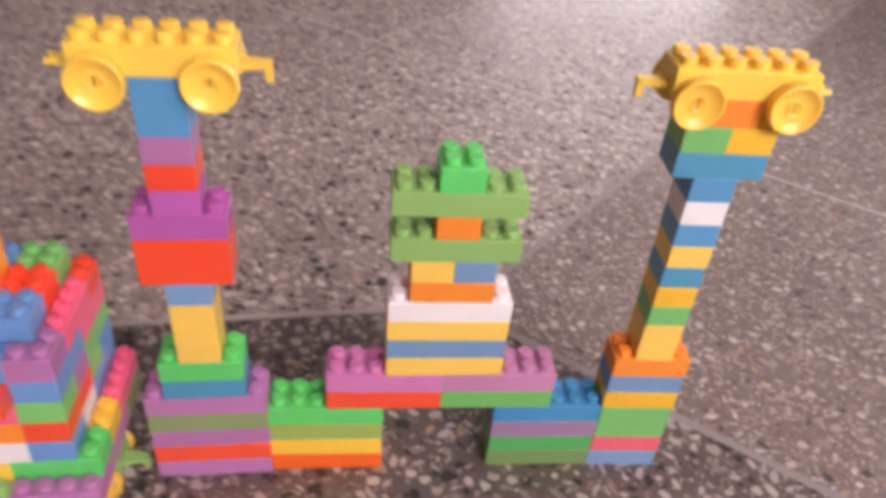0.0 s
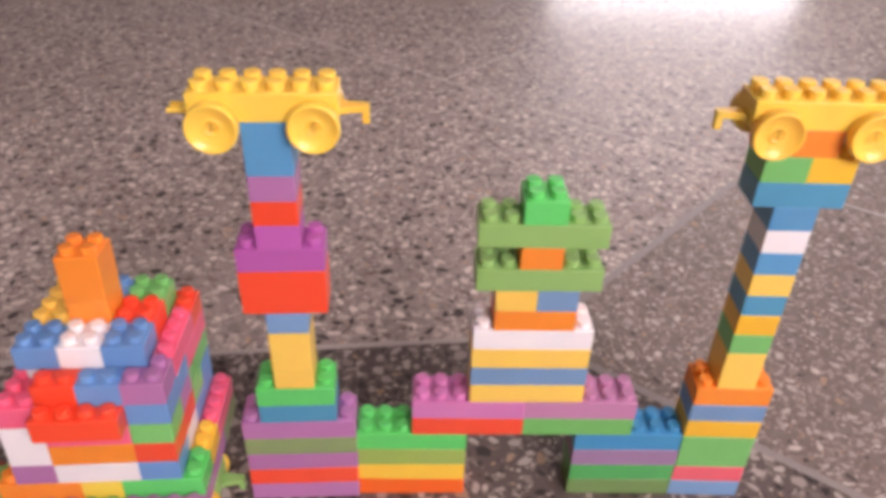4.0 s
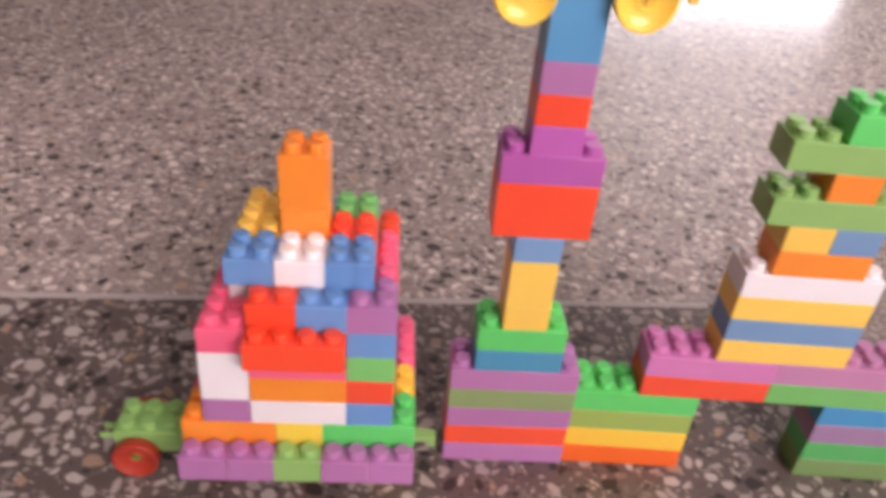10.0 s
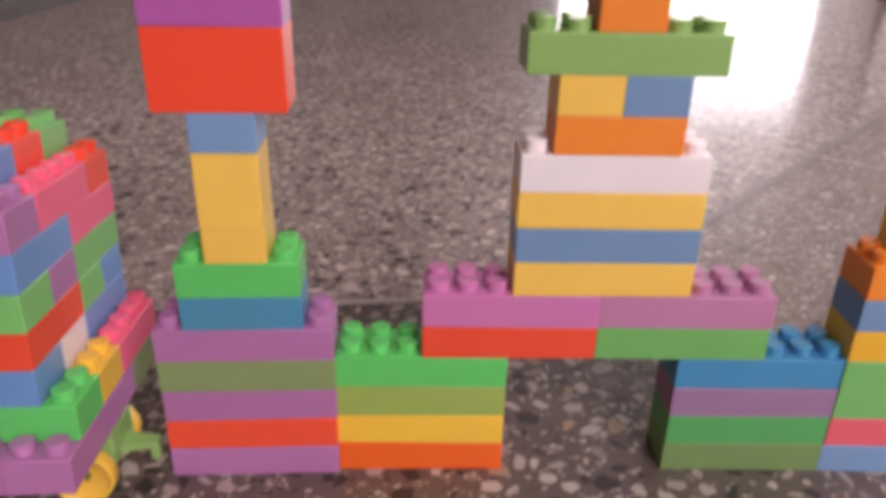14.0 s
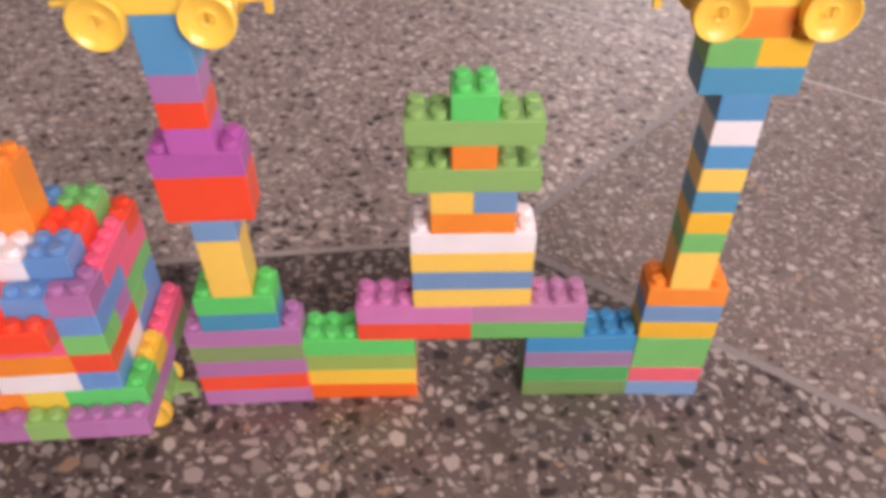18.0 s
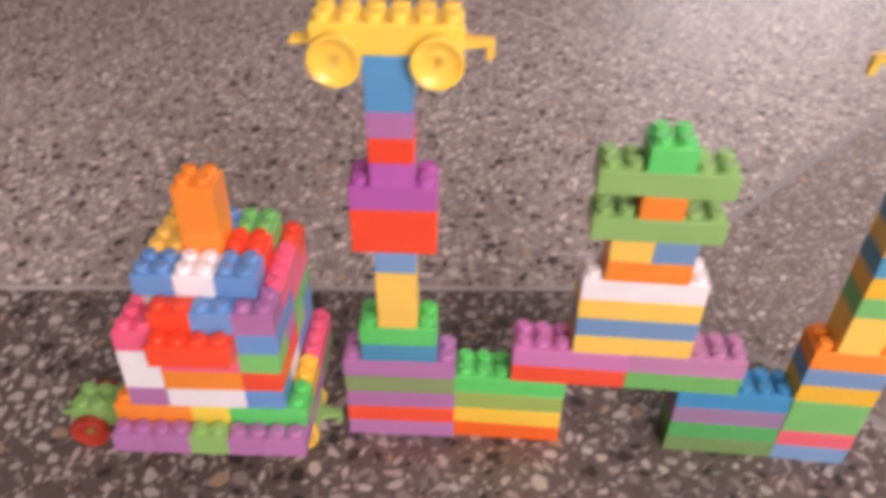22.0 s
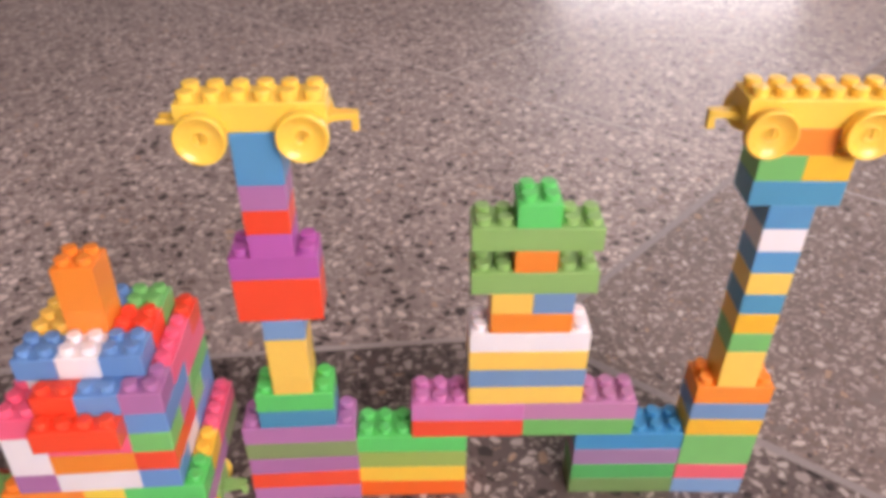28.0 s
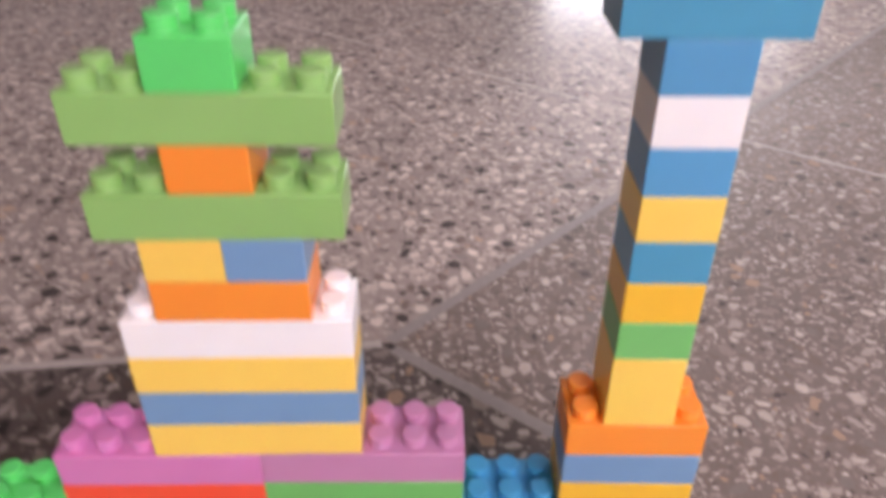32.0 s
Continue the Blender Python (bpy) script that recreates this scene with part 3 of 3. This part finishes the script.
# ---- the house on wagons ----
HX, HY, HTURN, HZ, HTILT = -20.40, -4.51, 2.83, 2.70, -3.7
home = Matrix.Translation(((HX + 5) * P, HY * P, HZ * P)) @ Matrix.Rotation(radians(HTURN), 4, "Z") @ Matrix.Rotation(radians(HTILT), 4, "X") @ Matrix.Translation((-5 * P, 0, 0))
house = thing("toy_brick_house", home, "toy house of mixed coloured plastic bricks with an orange chimney", "toy house")
for c, x, y, k, nx, ny, n in (
        # base row
        ("purple", 0, 0, 0, 2, 2, 1), ("purple", 2, 0, 0, 2, 2, 1), ("purple", 0, 2, 0, 2, 4, 1), ("lime", 4, 0, 0, 2, 2, 1), ("purple", 6, 0, 0, 2, 2, 1), ("purple", 8, 0, 0, 2, 6, 1), ("moss", 8, 6, 0, 2, 3, 1), ("moss", 0, 6, 0, 2, 3, 1),
        ("purple", 2, 7, 0, 6, 2, 1), ("purple", 2, 2, 0, 6, 2, 1),
        # second row
        ("orange", 0, 1, 1, 4, 2, 1), ("canary", 4, 1, 1, 2, 2, 1), ("green", 6, 1, 1, 4, 2, 1), ("sun", 8, 3, 1, 2, 2, 1), ("pink", 8, 5, 1, 2, 4, 1), ("pink", 0, 3, 1, 2, 4, 1), ("leaf", 0, 7, 1, 4, 2, 1), ("leaf", 4, 7, 1, 4, 2, 1),
        # front wall
        ("purple", 1, 1, 2, 2, 2, 1), ("white", 3, 1, 2, 4, 2, 1), ("periwinkle", 7, 1, 2, 2, 2, 1), ("white", 1, 1, 3, 2, 2, 2), ("orange", 3, 1, 3, 4, 2, 1), ("scarlet", 7, 1, 3, 2, 4, 1),
        ("pink", 3, 1, 4, 4, 2, 1), ("leaf", 7, 1, 4, 2, 2, 1), ("pink", 1, 1, 5, 2, 4, 1), ("red", 3, 0, 5, 4, 2, 1), ("periwinkle", 7, 1, 5, 2, 4, 1),
        ("red", 3, 1, 6, 2, 2, 1), ("periwinkle", 5, 1, 6, 2, 2, 1), ("purple", 7, 1, 6, 2, 2, 1),
        # side wall facing the towers
        ("white", 7, 3, 2, 2, 2, 1), ("periwinkle", 7, 5, 2, 2, 4, 1), ("leaf", 7, 5, 3, 2, 2, 1), ("periwinkle", 7, 7, 3, 2, 2, 1), ("purple", 7, 3, 4, 2, 2, 1), ("leaf", 7, 5, 4, 2, 4, 1), ("pink", 7, 5, 5, 2, 4, 1),
        ("pink", 7, 3, 6, 2, 4, 1), ("red", 7, 7, 6, 2, 2, 1),
        # far walls
        ("periwinkle", 1, 3, 2, 2, 4, 1), ("yellow", 1, 3, 3, 2, 4, 2), ("pink", 1, 5, 5, 2, 2, 1), ("white", 2, 3, 6, 2, 4, 1), ("purple", 1, 7, 2, 6, 2, 1), ("orange", 1, 7, 3, 6, 2, 1), ("leaf", 1, 7, 4, 6, 2, 1), ("periwinkle", 1, 7, 5, 6, 2, 1), ("white", 2, 7, 6, 5, 2, 1),
        # roof and chimney
        ("periwinkle", 2, 2.3, 7, 2, 2, 1), ("white", 4, 2.3, 7, 2, 2, 1), ("periwinkle", 6, 2.3, 7, 2, 2, 1), ("yellow", 2, 4.3, 7, 2, 4, 1), ("orange", 4, 4.3, 7, 2, 2, 2), ("orange", 4, 4.3, 9, 2, 2, 2),
        ("periwinkle", 4, 6.3, 7, 2, 2, 1), ("red", 6, 4.3, 7, 2, 2, 1), ("leaf", 6, 6.3, 7, 2, 2, 1)):
    # the roof row sits hard against the studs in front of it
    covered = {3: ((0, 1), (1, 1)), 5: ((0, 1), (1, 1)), 7: ((0, 1),)} if (y, k) == (1, 6) else {}
    brick(house, c, x, y, k, nx, ny, n, bare=covered.get(x, ()))

wagon(pose(-21.4 * P, -0.95 * P, 0, 0, 0, HTURN), LIM, PLASTIC["wheel_red"], "lime green toy wagon with red wheels under a brick house", PLASTIC["hub_olive"])
wagon(pose(-13.6 * P, -0.35 * P, 0, 0, 0, HTURN), LIM, PLASTIC["wheel_red"], "lime green toy wagon with yellow and red wheels", PLASTIC["hub_olive"], YEL)

# ---- beside the far doorway ----
rack = thing("shoe_rack", pose(1.92, 1.9, 0, 0, 0, 0), "low dark glossy rack with red-brown posts and white rail", "rack")
for y in (0.0, 0.5, 1.0):
    bm = bmesh.new()
    box(bm, 0, 0.035, y, y + 0.03, 0, 0.6, 0.003)
    part("post", bm, RED_WOOD, rack, "red-brown wooden post")
    bm = bmesh.new()
    box(bm, 0.26, 0.295, y, y + 0.03, 0, 0.6, 0.003)
    part("post", bm, RED_WOOD, rack, "red-brown wooden post")
for z in (0.05, 0.2, 0.35, 0.5):
    bm = bmesh.new()
    box(bm, 0.014, 0.285, -0.01, 1.04, z, z + 0.016, 0.002)
    part("shelf", bm, DARK_GLOSS, rack)
bm = bmesh.new()
box(bm, 0.287, 0.293, 0.0, 1.03, 0.03, 0.58, 0.001)
part("back_panel", bm, DARK_GLOSS, rack)
bm = bmesh.new()
box(bm, -0.006, 0.002, -0.02, 1.05, 0.016, 0.03, 0.002)
part("bottom_rail", bm, WHITE_GLOSS, rack, "white enamelled rail")

# ---- stone chips of the floor ----
chance = np.random.default_rng(11)
MM = 1000                                  # cells of the laying plan per metre
taken = np.zeros((int((FX1 - FX0) * MM) + 80, int((FY1 - FY0) * MM) + 80), bool)


def zone(x, y):
    """Which floor panel a place lies on: 0 dark, 1 north, 2 east."""
    if y <= (MEET[1] + (x - MEET[0]) * 0.089 if x < MEET[0] else MEET[1] - (x - MEET[0]) * 0.806):
        return 0
    return 2 if x > MEET[0] and y < MEET[1] + (x - MEET[0]) * NE_SLOPE else 1


def chip_outline(n, wide, long_, turn):
    """A convex chip with n corners on an ellipse."""
    a = np.sort((np.arange(n) + chance.uniform(-0.45, 0.45, n)) * 2 * math.pi / n)
    x, y = np.cos(a) * long_, np.sin(a) * wide
    return x * math.cos(turn) - y * math.sin(turn), x * math.sin(turn) + y * math.cos(turn)


def lay(count, r0, r1, where, y_most=FY1):
    """Places for chips of half-length r0 to r1 on one kind of floor that keep clear of those laid before."""
    spots = []
    xs, ys = chance.uniform(FX0 + 0.012, FX1 - 0.012, count), chance.uniform(FY0 + 0.012, y_most - 0.012, count)
    rs = r0 + (r1 - r0) * chance.random(count) ** 1.7
    flat, turn = chance.uniform(0.36, 0.86, count), chance.uniform(0, math.pi, count)
    for x, y, r, f, a in zip(xs.tolist(), ys.tolist(), rs.tolist(), flat.tolist(), turn.tolist()):
        if zone(x, y) != where:
            continue
        k = max(1, int(r * f * 0.8 * MM))
        i, j = (x - FX0) * MM + 40, (y - FY0) * MM + 40
        reach = r * (1 - 0.7 * f) * MM
        u, v = reach * math.cos(a), reach * math.sin(a)
        fields = [taken[int(i + q * u) - k:int(i + q * u) + k + 1, int(j + q * v) - k:int(j + q * v) + k + 1] for q in (0, -1, 1)]
        if fields[0].any() or fields[1].any() or fields[2].any():
            continue
        for cells in fields:
            cells[:] = True
        spots.append((x, y, r, r * f, a))
    return spots


dark_spots = lay(20000, 0.0056, 0.0102, 0, 0.3) + lay(20000, 0.0034, 0.0058, 0, 0.3) + lay(9000, 0.002, 0.0034, 0, 0.3)
north_spots = lay(100000, 0.0058, 0.0102, 1) + lay(140000, 0.0036, 0.0056, 1) + lay(60000, 0.0022, 0.0034, 1, 0.8)
east_spots = lay(38000, 0.0052, 0.009, 2) + lay(90000, 0.003, 0.005, 2) + lay(70000, 0.002, 0.003, 2, 0.8)


def chip_bed(spots, rim, parent, mat):
    verts, faces = [], []
    for x, y, r, w, turn in spots:
        n = 5 + int(chance.random() * 3) if rim else 6
        px, py = chip_outline(n, w, r, turn)
        z, base = 0.00004 + 0.00016 * chance.random(), len(verts)
        px, py = px.tolist(), py.tolist()
        verts += [(x + u, y + v, z) for u, v in zip(px, py)]
        faces.append(tuple(range(base, base + n)))
        if rim:
            verts += [(x + u * 1.04, y + v * 1.04, -0.0004) for u, v in zip(px, py)]
            faces += [(base + k, base + n + k, base + n + (k + 1) % n, base + (k + 1) % n) for k in range(n)]
    data = bpy.data.meshes.new("stone_chips")
    data.from_pydata(verts, [], faces)
    data.materials.append(mat)
    ob = new("stone_chips", data)
    ob.parent = parent
    return tagged(ob, "pale, tan and dark stone chips", "", "", "stuff")


def nearest(spots, x0, x1, y0, y1):
    return [s for s in spots if x0 < s[0] < x1 and y0 < s[1] < y1 and s[2] > 0.004][:300]


def close_by(spot):
    return spot[1] < 0.8 and -0.8 < spot[0] < 1.0


picked = ((floor, dark_spots, DARK_CHIPS, (-0.1, 0.28, -0.16, -0.02)), (north_floor, north_spots, NORTH_CHIPS, (-0.2, 0.16, 0.23, 0.42)), (east_floor, east_spots, EAST_CHIPS, (0.32, 0.7, -0.06, 0.12)))
for bed, spots, mat, stretch in picked:
    single = nearest(spots, *stretch)
    chosen = set(single)
    chip_bed([s for s in spots if (bed is floor or close_by(s)) and s not in chosen], True, bed, mat)
    if bed is not floor:
        chip_bed([s for s in spots if not close_by(s)], False, bed, mat)
    shapes = []
    for k in range(16):
        n = 5 + k % 3
        px, py = chip_outline(n, 0.36 + 0.5 * k / 15, 1.0, 0)
        data = bpy.data.meshes.new("stone_chip")
        data.from_pydata([(u, v, 1) for u, v in zip(px, py)] + [(u * 1.04, v * 1.04, 0) for u, v in zip(px, py)], [],
                         [tuple(range(n))] + [(i, n + i, n + (i + 1) % n, (i + 1) % n) for i in range(n)])
        data.materials.append(mat)
        shapes.append(data)
    for k, (x, y, r, w, turn) in enumerate(single):
        ob = new("stone_chip", shapes[min(15, max(0, int((w / r - 0.36) / 0.5 * 15)))])
        ob.parent = bed
        ob.matrix_basis = Matrix.Translation((x, y, -0.0004)) @ Matrix.Rotation(turn, 4, "Z") @ Matrix.Diagonal((r, r, 0.00046 + 0.000004 * (k % 30), 1))
